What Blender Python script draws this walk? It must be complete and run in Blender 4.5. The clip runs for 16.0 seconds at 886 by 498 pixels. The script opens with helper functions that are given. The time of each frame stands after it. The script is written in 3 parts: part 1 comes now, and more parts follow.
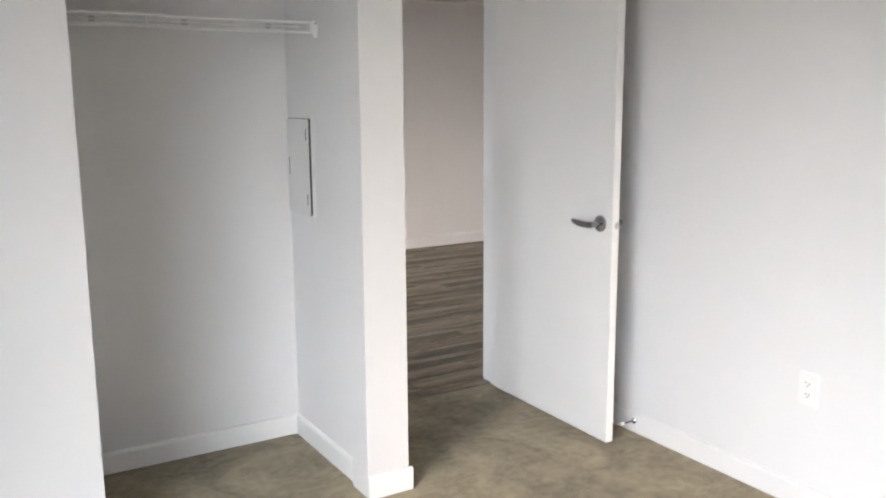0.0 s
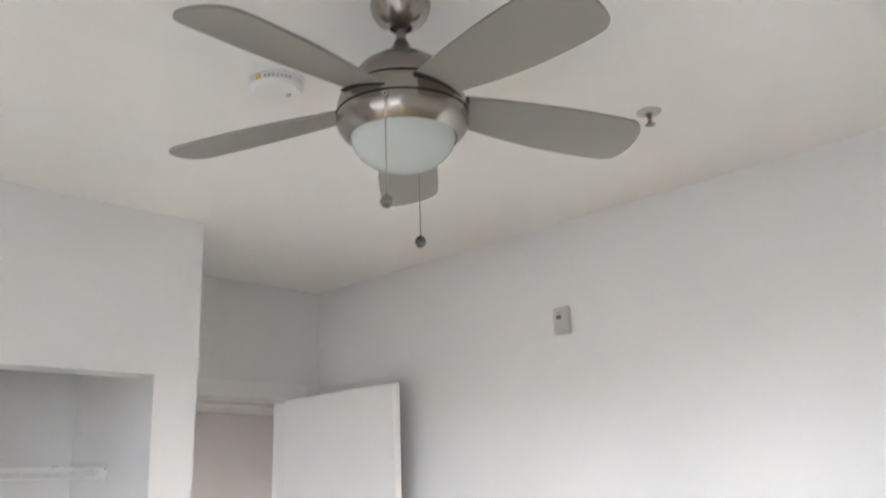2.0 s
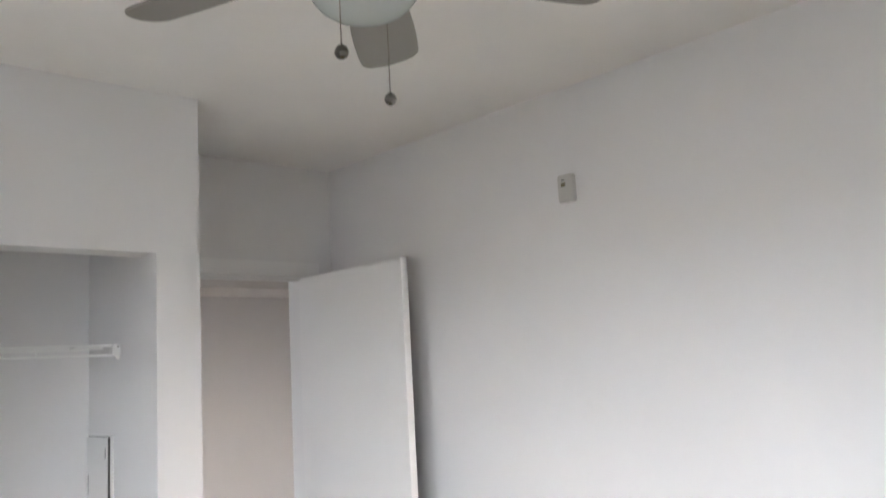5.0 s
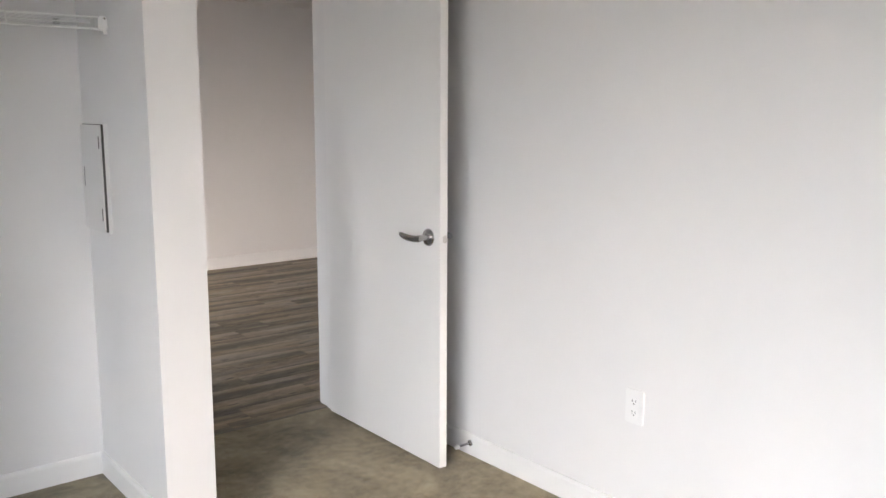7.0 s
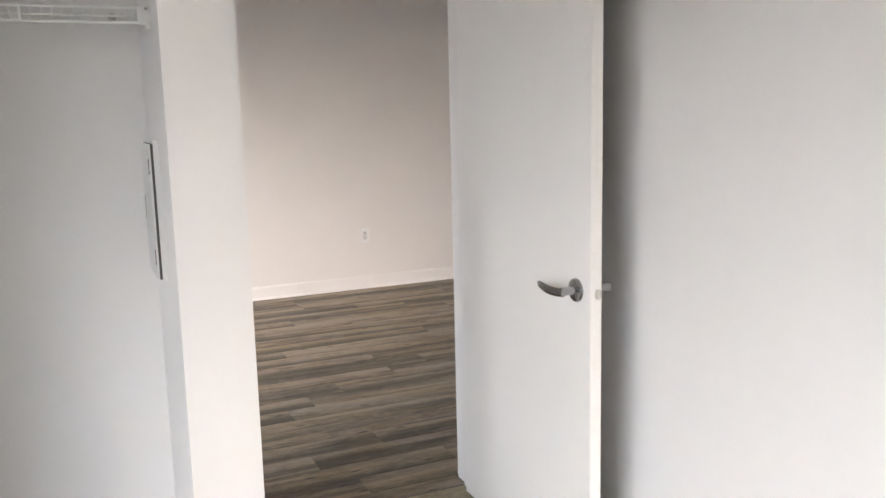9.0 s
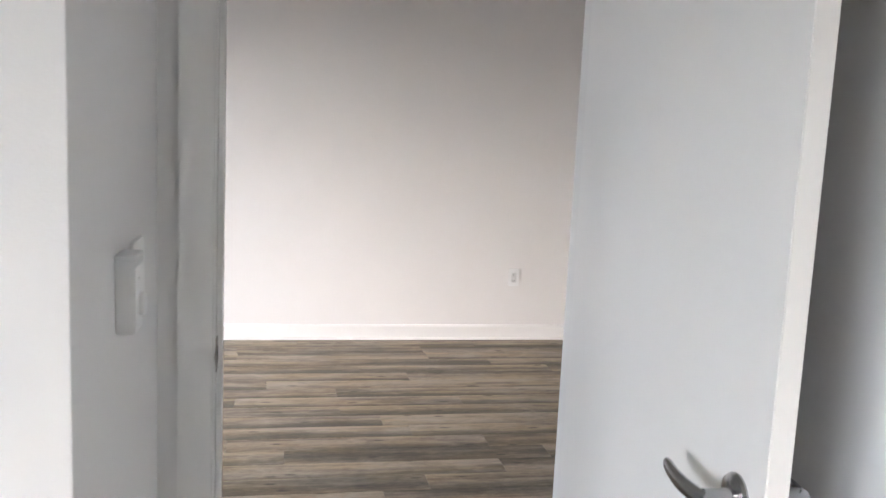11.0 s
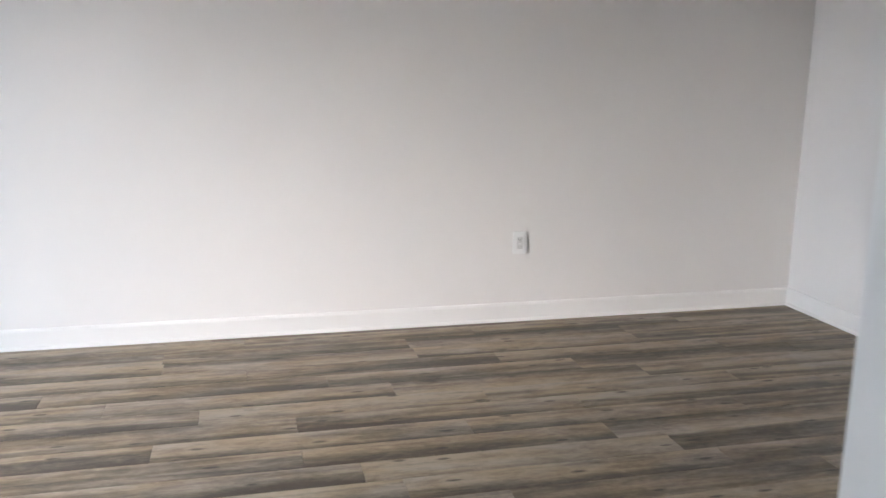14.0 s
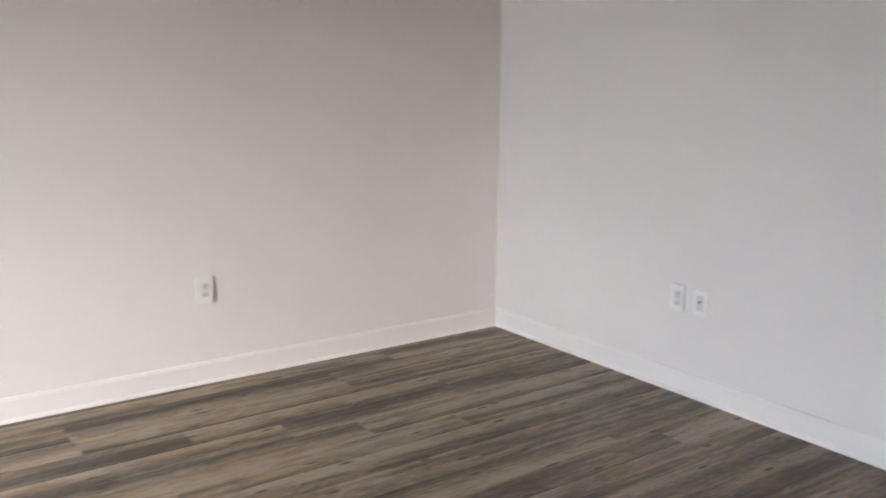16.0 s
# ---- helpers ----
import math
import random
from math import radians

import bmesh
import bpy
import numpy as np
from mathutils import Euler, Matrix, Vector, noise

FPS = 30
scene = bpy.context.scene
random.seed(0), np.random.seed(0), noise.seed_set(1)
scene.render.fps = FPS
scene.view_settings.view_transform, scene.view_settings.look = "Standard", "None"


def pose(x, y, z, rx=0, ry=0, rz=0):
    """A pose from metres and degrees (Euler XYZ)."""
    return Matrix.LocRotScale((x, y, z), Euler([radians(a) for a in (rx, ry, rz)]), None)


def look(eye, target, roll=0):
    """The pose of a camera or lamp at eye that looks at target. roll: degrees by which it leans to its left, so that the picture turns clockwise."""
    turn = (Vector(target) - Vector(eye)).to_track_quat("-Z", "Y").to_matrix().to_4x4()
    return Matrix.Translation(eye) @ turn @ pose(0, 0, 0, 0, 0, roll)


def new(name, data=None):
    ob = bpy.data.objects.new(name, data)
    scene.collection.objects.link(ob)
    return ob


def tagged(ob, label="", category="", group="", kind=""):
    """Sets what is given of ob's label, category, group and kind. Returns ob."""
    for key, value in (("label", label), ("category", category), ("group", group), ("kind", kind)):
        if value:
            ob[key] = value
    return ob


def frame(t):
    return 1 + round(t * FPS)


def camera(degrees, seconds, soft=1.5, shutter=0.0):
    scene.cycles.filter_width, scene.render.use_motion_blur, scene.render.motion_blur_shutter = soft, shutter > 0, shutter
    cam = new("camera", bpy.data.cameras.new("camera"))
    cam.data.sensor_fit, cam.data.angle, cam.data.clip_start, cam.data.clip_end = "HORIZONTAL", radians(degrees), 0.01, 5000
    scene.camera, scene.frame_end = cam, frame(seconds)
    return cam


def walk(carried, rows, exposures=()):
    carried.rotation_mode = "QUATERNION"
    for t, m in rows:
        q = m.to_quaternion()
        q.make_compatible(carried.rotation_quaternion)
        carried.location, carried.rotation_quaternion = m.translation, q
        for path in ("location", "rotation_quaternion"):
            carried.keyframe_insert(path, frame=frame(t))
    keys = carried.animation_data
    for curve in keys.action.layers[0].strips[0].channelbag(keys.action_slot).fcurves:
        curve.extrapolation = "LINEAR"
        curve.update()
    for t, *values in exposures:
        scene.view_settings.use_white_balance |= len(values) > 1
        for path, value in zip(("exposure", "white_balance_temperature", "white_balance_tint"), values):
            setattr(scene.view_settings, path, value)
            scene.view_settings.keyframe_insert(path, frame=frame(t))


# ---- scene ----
# Camera: seconds, eye, yaw, pitch, roll
cam = camera(55.2, 16.0, shutter=0.4)
PATH = [
    (0, (-2.511, -3.306, 1.413), -31.39, -9.95, 0.33),
    (0.5, (-2.577, -3.457, 1.455), -34.98, -5.68, -0.44),
    (1, (-2.602, -3.508, 1.503), -39.58, 1.41, -0.06),
    (1.5, (-2.660, -3.546, 1.559), -42.45, 9.16, 0.64),
    (2, (-2.669, -3.575, 1.586), -44.83, 15.68, 1.87),
    (2.5, (-2.672, -3.607, 1.597), -46.52, 18.68, 2.68),
    (3, (-2.677, -3.614, 1.598), -46.74, 19.34, 3.20),
    (3.2, (-2.678, -3.614, 1.594), -46.55, 19.16, 3.42),
    (5.3, (-2.518, -3.611, 1.510), -41.99, 4.93, 2.41),
    (5.5, (-2.529, -3.587, 1.481), -42.31, 2.59, 2.08),
    (6, (-2.457, -3.515, 1.441), -41.99, -3.06, -0.15),
    (6.2, (-2.432, -3.458, 1.420), -41.84, -4.65, -1.38),
    (6.5, (-2.340, -3.366, 1.402), -40.67, -6.51, -2.26),
    (7, (-2.197, -3.264, 1.395), -39.24, -9.21, -0.19),
    (7.5, (-2.009, -3.162, 1.388), -34.16, -8.22, -0.37),
    (8, (-1.829, -3.037, 1.415), -28.88, -7.81, 0.19),
    (8.5, (-1.667, -2.888, 1.398), -26.34, -8.43, 0.49),
    (9, (-1.487, -2.686, 1.417), -24.51, -9.25, 1.37),
    (9.5, (-1.324, -2.478, 1.404), -18.92, -9.11, -0.94),
    (9.7, (-1.247, -2.371, 1.413), -15.93, -8.66, -0.98),
    (11.8, (-0.726, -1.525, 1.407), -8.88, -8.06, -1.40),
    (12, (-0.714, -1.461, 1.406), -8.12, -8.85, -0.75),
    (12.5, (-0.720, -1.206, 1.389), -9.15, -9.58, 0.21),
    (13, (-0.700, -0.946, 1.350), -14.07, -11.40, -0.06),
    (13.5, (-0.705, -0.668, 1.370), -14.50, -11.84, -0.44),
    (14, (-0.717, -0.482, 1.352), -13.44, -12.02, -0.64),
    (14.5, (-0.714, -0.242, 1.383), -11.60, -10.78, -0.39),
    (15, (-0.660, -0.079, 1.343), -19.90, -11.08, 0.00),
    (15.5, (-0.604, 0.036, 1.345), -27.19, -12.21, -0.40),
    (16, (-0.527, 0.138, 1.347), -35.20, -10.97, -0.30),
]
walk(cam, [(t, pose(*eye, 90 + pitch, roll, yaw)) for t, eye, yaw, pitch, roll in PATH],
     exposures=[(0, 3.17, 6350, 15.5), (0.5, 3.2, 6300, 15.5), (1, 3.1, 6330, 15.5), (1.5, 3.2, 6330, 15.5), (2.5, 4.1, 6050, 16), (3.2, 4, 6050, 16),
                (5.3, 3.18, 6250, 16), (6, 3.15, 6350, 16), (7, 3.05, 6450, 16.5), (9, 3.25, 6500, 16.5), (9.7, 3.25, 6400, 16), (12, 3.4, 5950, 13.5),
                (12.5, 3.4, 5900, 13), (13, 3.35, 5850, 13), (14, 3.15, 5940, 13), (14.5, 3.15, 5940, 13), (15, 3.1, 5990, 14), (16, 3.23, 6190, 15.5)])

# ---- light: overcast daylight through the facade's windows ----
world = bpy.data.worlds.new("sky")
scene.world = world
world.use_nodes = True
wn = world.node_tree
sky = wn.nodes.new("ShaderNodeTexSky")
sky.sky_type = 'NISHITA'
sky.sun_disc = False
sky.sun_elevation = radians(22.5)
sky.sun_rotation = radians(244)
sky.air_density = 0.6
sky.dust_density = 3.0
sky.ozone_density = 1.0
wn.links.new(sky.outputs[0], wn.nodes["Background"].inputs[0])
wn.nodes["Background"].inputs[1].default_value = 0.05

XW = -3.6          # inner face of the facade
BED_WIN = (-4.50, -2.00, 0.20, 2.00)     # y0, y1, z0, z1
LIV_WIN = (0.40, 2.50, 0.12, 2.17)


# the overcast's bright part: a very wide, soft sun high in front of the facade
sun_data = bpy.data.lights.new("sun", 'SUN')
sun_data.energy = 1.5
sun_data.angle = radians(76)
sun_data.color = (0.82, 0.93, 1.0)
sun = new("sun", sun_data)
sun.matrix_world = look((-24.6, -12.0, 11.2), (0, 0, 0))

# ---- materials ----


def material(name):
    m = bpy.data.materials.new(name)
    m.use_nodes = True
    nt = m.node_tree
    return m, nt, nt.nodes["Principled BSDF"]


def nd(nt, kind, **inputs):
    n = nt.nodes.new(kind)
    for k, v in inputs.items():
        n.inputs[k.replace("_", " ")].default_value = v
    return n


def painted(name, colour, rough=0.6, bump=0.12, scale=260.0, blotch=0.03, spec=0.35):
    """Rolled paint: fine stipple and a faint unevenness of tone."""
    m, nt, b = material(name)
    tc = nd(nt, "ShaderNodeTexCoord")
    fine = nd(nt, "ShaderNodeTexNoise", Scale=scale, Detail=3.0)
    big = nd(nt, "ShaderNodeTexNoise", Scale=2.3, Detail=4.0, Roughness=0.6)
    nt.links.new(tc.outputs["Object"], fine.inputs["Vector"])
    nt.links.new(tc.outputs["Object"], big.inputs["Vector"])
    ramp = nd(nt, "ShaderNodeMapRange", From_Min=0.3, From_Max=0.7, To_Min=1 - blotch, To_Max=1.0)
    nt.links.new(big.outputs["Fac"], ramp.inputs["Value"])
    mul = nt.nodes.new("ShaderNodeVectorMath")
    mul.operation = 'SCALE'
    mul.inputs[0].default_value = colour
    nt.links.new(ramp.outputs[0], mul.inputs["Scale"])
    nt.links.new(mul.outputs[0], b.inputs["Base Color"])
    bp = nd(nt, "ShaderNodeBump", Strength=bump, Distance=0.002)
    nt.links.new(fine.outputs["Fac"], bp.inputs["Height"])
    nt.links.new(bp.outputs[0], b.inputs["Normal"])
    rr = nd(nt, "ShaderNodeMapRange", From_Min=0.3, From_Max=0.7, To_Min=rough - 0.06, To_Max=rough + 0.06)
    nt.links.new(big.outputs["Fac"], rr.inputs["Value"])
    nt.links.new(rr.outputs[0], b.inputs["Roughness"])
    b.inputs["Specular IOR Level"].default_value = spec
    return m


def plain(name, colour, rough=0.5, metal=0.0, spec=0.5):
    m, nt, b = material(name)
    b.inputs["Base Color"].default_value = (*colour, 1)
    b.inputs["Roughness"].default_value = rough
    b.inputs["Metallic"].default_value = metal
    b.inputs["Specular IOR Level"].default_value = spec
    return m


def brushed(name, colour, rough=0.3, ring=True):
    """Brushed nickel: fine rings of varying roughness."""
    m, nt, b = material(name)
    tc = nd(nt, "ShaderNodeTexCoord")
    mp = nd(nt, "ShaderNodeMapping")
    mp.inputs["Scale"].default_value = (2, 2, 700) if ring else (300, 8, 300)
    noi = nd(nt, "ShaderNodeTexNoise", Scale=1.0, Detail=2.0)
    nt.links.new(tc.outputs["Object"], mp.inputs["Vector"])
    nt.links.new(mp.outputs[0], noi.inputs["Vector"])
    rr = nd(nt, "ShaderNodeMapRange", From_Min=0.3, From_Max=0.7, To_Min=rough - 0.03, To_Max=rough + 0.04)
    nt.links.new(noi.outputs["Fac"], rr.inputs["Value"])
    nt.links.new(rr.outputs[0], b.inputs["Roughness"])
    bp = nd(nt, "ShaderNodeBump", Strength=0.02, Distance=0.0005)
    nt.links.new(noi.outputs["Fac"], bp.inputs["Height"])
    nt.links.new(bp.outputs[0], b.inputs["Normal"])
    b.inputs["Base Color"].default_value = (*colour, 1)
    b.inputs["Metallic"].default_value = 1.0
    b.inputs["Anisotropic"].default_value = 0.8
    b.inputs["Anisotropic Rotation"].default_value = 0.25
    tg = nt.nodes.new("ShaderNodeTangent")
    tg.direction_type, tg.axis = 'RADIAL', 'Z'
    nt.links.new(tg.outputs[0], b.inputs["Tangent"])
    return m


def carpet_material():
    m, nt, b = material("carpet")
    tc = nd(nt, "ShaderNodeTexCoord")
    tuft = nd(nt, "ShaderNodeTexNoise", Scale=330.0, Detail=4.0, Roughness=0.7)
    clump = nd(nt, "ShaderNodeTexNoise", Scale=26.0, Detail=5.0, Roughness=0.65)
    sweep = nd(nt, "ShaderNodeTexNoise", Scale=3.2, Detail=4.0, Roughness=0.6, Distortion=0.8)
    for n in (tuft, clump, sweep):
        nt.links.new(tc.outputs["Object"], n.inputs["Vector"])
    a = nd(nt, "ShaderNodeMath")
    a.operation = 'MULTIPLY_ADD'
    a.inputs[1].default_value = 0.65
    nt.links.new(clump.outputs["Fac"], a.inputs[0])
    nt.links.new(sweep.outputs["Fac"], a.inputs[2])
    c = nd(nt, "ShaderNodeMath")
    c.operation = 'MULTIPLY_ADD'
    c.inputs[1].default_value = 0.5
    nt.links.new(tuft.outputs["Fac"], c.inputs[0])
    nt.links.new(a.outputs[0], c.inputs[2])
    ramp = nd(nt, "ShaderNodeValToRGB")
    ramp.color_ramp.elements[0].color = (0.118, 0.095, 0.052, 1)
    ramp.color_ramp.elements[1].color = (0.360, 0.298, 0.182, 1)
    sc = nd(nt, "ShaderNodeMapRange", From_Min=0.0, From_Max=2.15, To_Min=0.0, To_Max=1.6)
    nt.links.new(c.outputs[0], sc.inputs["Value"])
    ramp.color_ramp.elements[0].position = 0.62
    ramp.color_ramp.elements[1].position = 0.98
    nt.links.new(sc.outputs[0], ramp.inputs[0])
    nt.links.new(ramp.outputs[0], b.inputs["Base Color"])
    bp = nd(nt, "ShaderNodeBump", Strength=0.9, Distance=0.006)
    nt.links.new(c.outputs[0], bp.inputs["Height"])
    nt.links.new(bp.outputs[0], b.inputs["Normal"])
    b.inputs["Roughness"].default_value = 0.95
    b.inputs["Specular IOR Level"].default_value = 0.1
    b.inputs["Sheen Weight"].default_value = 0.25
    return m


def plank_material():
    """Printed oak-look vinyl: long two-tone streaks, fine grain, knots; each plank has its own cut of the print."""
    m, nt, b = material("vinyl_plank")
    tc = nd(nt, "ShaderNodeTexCoord")
    info = nd(nt, "ShaderNodeObjectInfo")
    off = nt.nodes.new("ShaderNodeCombineXYZ")
    for i, k in enumerate((37.0, 91.0, 53.0)):
        mm = nd(nt, "ShaderNodeMath")
        mm.operation = 'MULTIPLY'
        mm.inputs[1].default_value = k
        nt.links.new(info.outputs["Random"], mm.inputs[0])
        nt.links.new(mm.outputs[0], off.inputs[i])
    add = nt.nodes.new("ShaderNodeVectorMath")
    add.operation = 'ADD'
    nt.links.new(tc.outputs["Object"], add.inputs[0])
    nt.links.new(off.outputs[0], add.inputs[1])

    def streak(sx, sy, detail, dist=0.0, rough=0.55):
        mp = nd(nt, "ShaderNodeMapping")
        mp.inputs["Scale"].default_value = (sx, sy, 1)
        nt.links.new(add.outputs[0], mp.inputs["Vector"])
        n = nd(nt, "ShaderNodeTexNoise", Scale=1.0, Detail=detail, Distortion=dist, Roughness=rough)
        nt.links.new(mp.outputs[0], n.inputs["Vector"])
        return n.outputs["Fac"]

    def maths(op, a, b2, c=None):
        n = nd(nt, "ShaderNodeMath")
        n.operation = op
        for i, v in enumerate((a, b2, c)):
            if v is None:
                continue
            if isinstance(v, (int, float)):
                n.inputs[i].default_value = v
            else:
                nt.links.new(v, n.inputs[i])
        return n.outputs[0]

    # shade across the plank, turned over on about half of them
    sep = nt.nodes.new("ShaderNodeSeparateXYZ")
    nt.links.new(tc.outputs["Object"], sep.inputs[0])
    flip = maths('SIGN', maths('SUBTRACT', maths('FRACT', maths('MULTIPLY', info.outputs["Random"], 7.31), 0.0), 0.3), 0.0)
    across = maths('MULTIPLY', maths('MULTIPLY', sep.outputs["Y"], 1 / 0.148), flip)      # -0.5 to 0.5
    wide = streak(0.6, 8.5, 3.0, 0.5)
    mid = streak(1.5, 24.0, 5.0, 0.5, 0.6)
    fine = streak(7.0, 190.0, 5.0, 0.2, 0.75)
    speck = streak(26.0, 70.0, 4.0, 0.4, 0.7)
    cloud = streak(5.5, 14.0, 5.0, 0.6, 0.65)
    band = nd(nt, "ShaderNodeMapRange", From_Min=0.40, From_Max=0.54, To_Min=-0.19, To_Max=0.10)
    nt.links.new(maths('MULTIPLY_ADD', across, 0.16, wide), band.inputs["Value"])
    tone = maths('MULTIPLY_ADD', across, 0.32, 0.57)
    tone = maths('ADD', band.outputs[0], tone)
    tone = maths('MULTIPLY_ADD', maths('SUBTRACT', wide, 0.5), 0.6, tone)
    tone = maths('MULTIPLY_ADD', maths('SUBTRACT', cloud, 0.5), 0.95, tone)
    tone = maths('MULTIPLY_ADD', maths('SUBTRACT', mid, 0.5), 0.85, tone)
    tone = maths('MULTIPLY_ADD', maths('SUBTRACT', fine, 0.5), 0.5, tone)
    tone = maths('MULTIPLY_ADD', maths('SUBTRACT', speck, 0.5), 0.7, tone)
    tone = maths('MULTIPLY_ADD', maths('SUBTRACT', maths('FRACT', maths('MULTIPLY', info.outputs["Random"], 13.7), 0.0), 0.5), 0.16, tone)
    ramp = nd(nt, "ShaderNodeValToRGB")
    el = ramp.color_ramp.elements
    el[0].position, el[0].color = 0.10, (0.060, 0.0465, 0.0325, 1)
    el[1].position, el[1].color = 0.95, (0.335, 0.278, 0.206, 1)
    e = el.new(0.42)
    e.color = (0.139, 0.110, 0.079, 1)
    e = el.new(0.66)
    e.color = (0.226, 0.183, 0.132, 1)
    nt.links.new(tone, ramp.inputs[0])
    # knots
    mp = nd(nt, "ShaderNodeMapping")
    mp.inputs["Scale"].default_value = (2.1, 7.0, 1)
    nt.links.new(add.outputs[0], mp.inputs["Vector"])
    vo = nd(nt, "ShaderNodeTexVoronoi", Scale=1.0)
    vo.voronoi_dimensions = '2D'
    nt.links.new(mp.outputs[0], vo.inputs["Vector"])
    rag = maths('MULTIPLY_ADD', maths('SUBTRACT', fine, 0.5), 0.12, vo.outputs["Distance"])
    knot = nd(nt, "ShaderNodeMapRange", From_Min=0.028, From_Max=0.070, To_Min=0.8, To_Max=0.0)
    nt.links.new(rag, knot.inputs["Value"])
    mix = nt.nodes.new("ShaderNodeMix")
    mix.data_type = 'RGBA'
    nt.links.new(knot.outputs[0], mix.inputs["Factor"])
    # some stretches greyer, some tan
    grey = nd(nt, "ShaderNodeHueSaturation", Hue=0.5, Value=1.0)
    sat = nd(nt, "ShaderNodeMapRange", From_Min=0.36, From_Max=0.64, To_Min=0.85, To_Max=1.25)
    nt.links.new(streak(2.6, 9.0, 2.0, 0.4), sat.inputs["Value"])
    nt.links.new(sat.outputs[0], grey.inputs["Saturation"])
    nt.links.new(ramp.outputs[0], grey.inputs["Color"])
    nt.links.new(grey.outputs[0], mix.inputs["A"])
    mix.inputs["B"].default_value = (0.020, 0.015, 0.012, 1)
    nt.links.new(mix.outputs["Result"], b.inputs["Base Color"])
    rr = nd(nt, "ShaderNodeMapRange", From_Min=0.2, From_Max=0.8, To_Min=0.42, To_Max=0.58)
    nt.links.new(mid, rr.inputs["Value"])
    nt.links.new(rr.outputs[0], b.inputs["Roughness"])
    bp = nd(nt, "ShaderNodeBump", Strength=0.12, Distance=0.0015)
    nt.links.new(fine, bp.inputs["Height"])
    nt.links.new(bp.outputs[0], b.inputs["Normal"])
    b.inputs["Specular IOR Level"].default_value = 0.4
    return m


WALL = painted("wall_paint", (0.732, 0.718, 0.705), 0.62, 0.16, 240.0, 0.03)
# living room wall and ceiling: the white with warm bounced light tinted in
WALL_LIV = painted("warm_lit_wall_paint", (0.733, 0.702, 0.676), 0.62, 0.16, 240.0, 0.03)
CEIL_LIV = painted("warm_lit_ceiling_paint", (0.745, 0.705, 0.672), 0.85, 0.30, 120.0, 0.04, 0.2)
CEIL = painted("ceiling_paint", (0.83, 0.812, 0.79), 0.85, 0.30, 120.0, 0.04, 0.2)
TRIM = painted("trim_enamel", (0.775, 0.763, 0.745), 0.38, 0.03, 90.0, 0.015, 0.5)
# living room trim, tinted with the same warm bounced light
TRIM_LIV = painted("warm_lit_trim_enamel", (0.77, 0.745, 0.722), 0.38, 0.03, 90.0, 0.015, 0.5)
DOORP = painted("door_enamel", (0.80, 0.788, 0.768), 0.42, 0.05, 150.0, 0.02, 0.5)
PANELP = painted("panel_enamel", (0.67, 0.66, 0.645), 0.45, 0.03, 120.0, 0.02, 0.5)
CARPET = carpet_material()
PLANK = plank_material()
SUBFLOOR = plain("subfloor", (0.05, 0.042, 0.035), 0.9)
NICKEL = brushed("brushed_nickel", (0.36, 0.33, 0.295), 0.24)
CHROME = plain("satin_chrome", (0.36, 0.36, 0.365), 0.22, 1.0)
BOLT = plain("pale_nickel", (0.62, 0.60, 0.56), 0.35, 0.8)
STRIKE = plain("worn_steel", (0.33, 0.31, 0.28), 0.4, 1.0)
BLADE = painted("silver_blade", (0.255, 0.242, 0.218), 0.45, 0.03, 200.0, 0.03, 0.4)
# among its uses: the shade inside latch hole and blade slots, as plain black
BLACK = plain("black_gap", (0.015, 0.015, 0.015), 0.7)
# also fills slots, holes and gaps, whose shade is put into this colour
DARK = plain("dark_slot", (0.06, 0.055, 0.05), 0.6)
OLIVE = plain("olive_print", (0.16, 0.135, 0.075), 0.55)
PLASTIC = plain("white_plastic", (0.765, 0.755, 0.74), 0.35)
# outlet inserts: the white plastic darkened, with shade put into the colour
INSERT = plain("shaded_plastic", (0.60, 0.59, 0.575), 0.4)
# alarm housing, darker and yellower than the white plastic
IVORY = plain("dull_plastic", (0.52, 0.50, 0.46), 0.45)
GREYP = plain("grey_plastic", (0.46, 0.45, 0.43), 0.45)
WIRE = plain("white_vinyl_wire", (0.80, 0.80, 0.77), 0.35)
RUBBER = plain("white_rubber", (0.72, 0.71, 0.68), 0.6)
YELLOW = plain("yellow_label", (0.65, 0.50, 0.05), 0.5)
GLOBE = plain("opal_glass", (0.49, 0.52, 0.50), 0.18)
GLOBE.node_tree.nodes["Principled BSDF"].inputs["Subsurface Weight"].default_value = 0.25
GLOBE.node_tree.nodes["Principled BSDF"].inputs["Subsurface Radius"].default_value = (0.02, 0.02, 0.02)
GLASS, _nt, _b = material("window_glass")
_b.inputs["Transmission Weight"].default_value = 1.0
_b.inputs["Roughness"].default_value = 0.0
_b.inputs["IOR"].default_value = 1.45
CRYSTAL = plain("smoked_crystal", (0.22, 0.21, 0.19), 0.10, 0.9)

# ---- mesh helpers ----


def link(name, bm, mat, parent=None, smooth=False):
    bmesh.ops.recalc_face_normals(bm, faces=bm.faces)
    me = bpy.data.meshes.new(name)
    bm.to_mesh(me)
    bm.free()
    if smooth:
        for p in me.polygons:
            p.use_smooth = True
        me.set_sharp_from_angle(angle=radians(35))
    me.materials.append(mat)
    ob = new(name, me)
    if parent is not None:
        ob.parent = parent
    return ob


def part(name, bm, mat, parent, label="", smooth=False):
    ob = link(name, bm, mat, parent, smooth)
    if label:
        ob["label"] = label
    return ob


def empty(name, m, label, category, group=""):
    ob = new(name)
    ob.matrix_world = m
    ob.empty_display_size = 0.05
    return tagged(ob, label, category, group)


def structure(ob, label="", category=""):
    return tagged(ob, label, category, kind="structure")


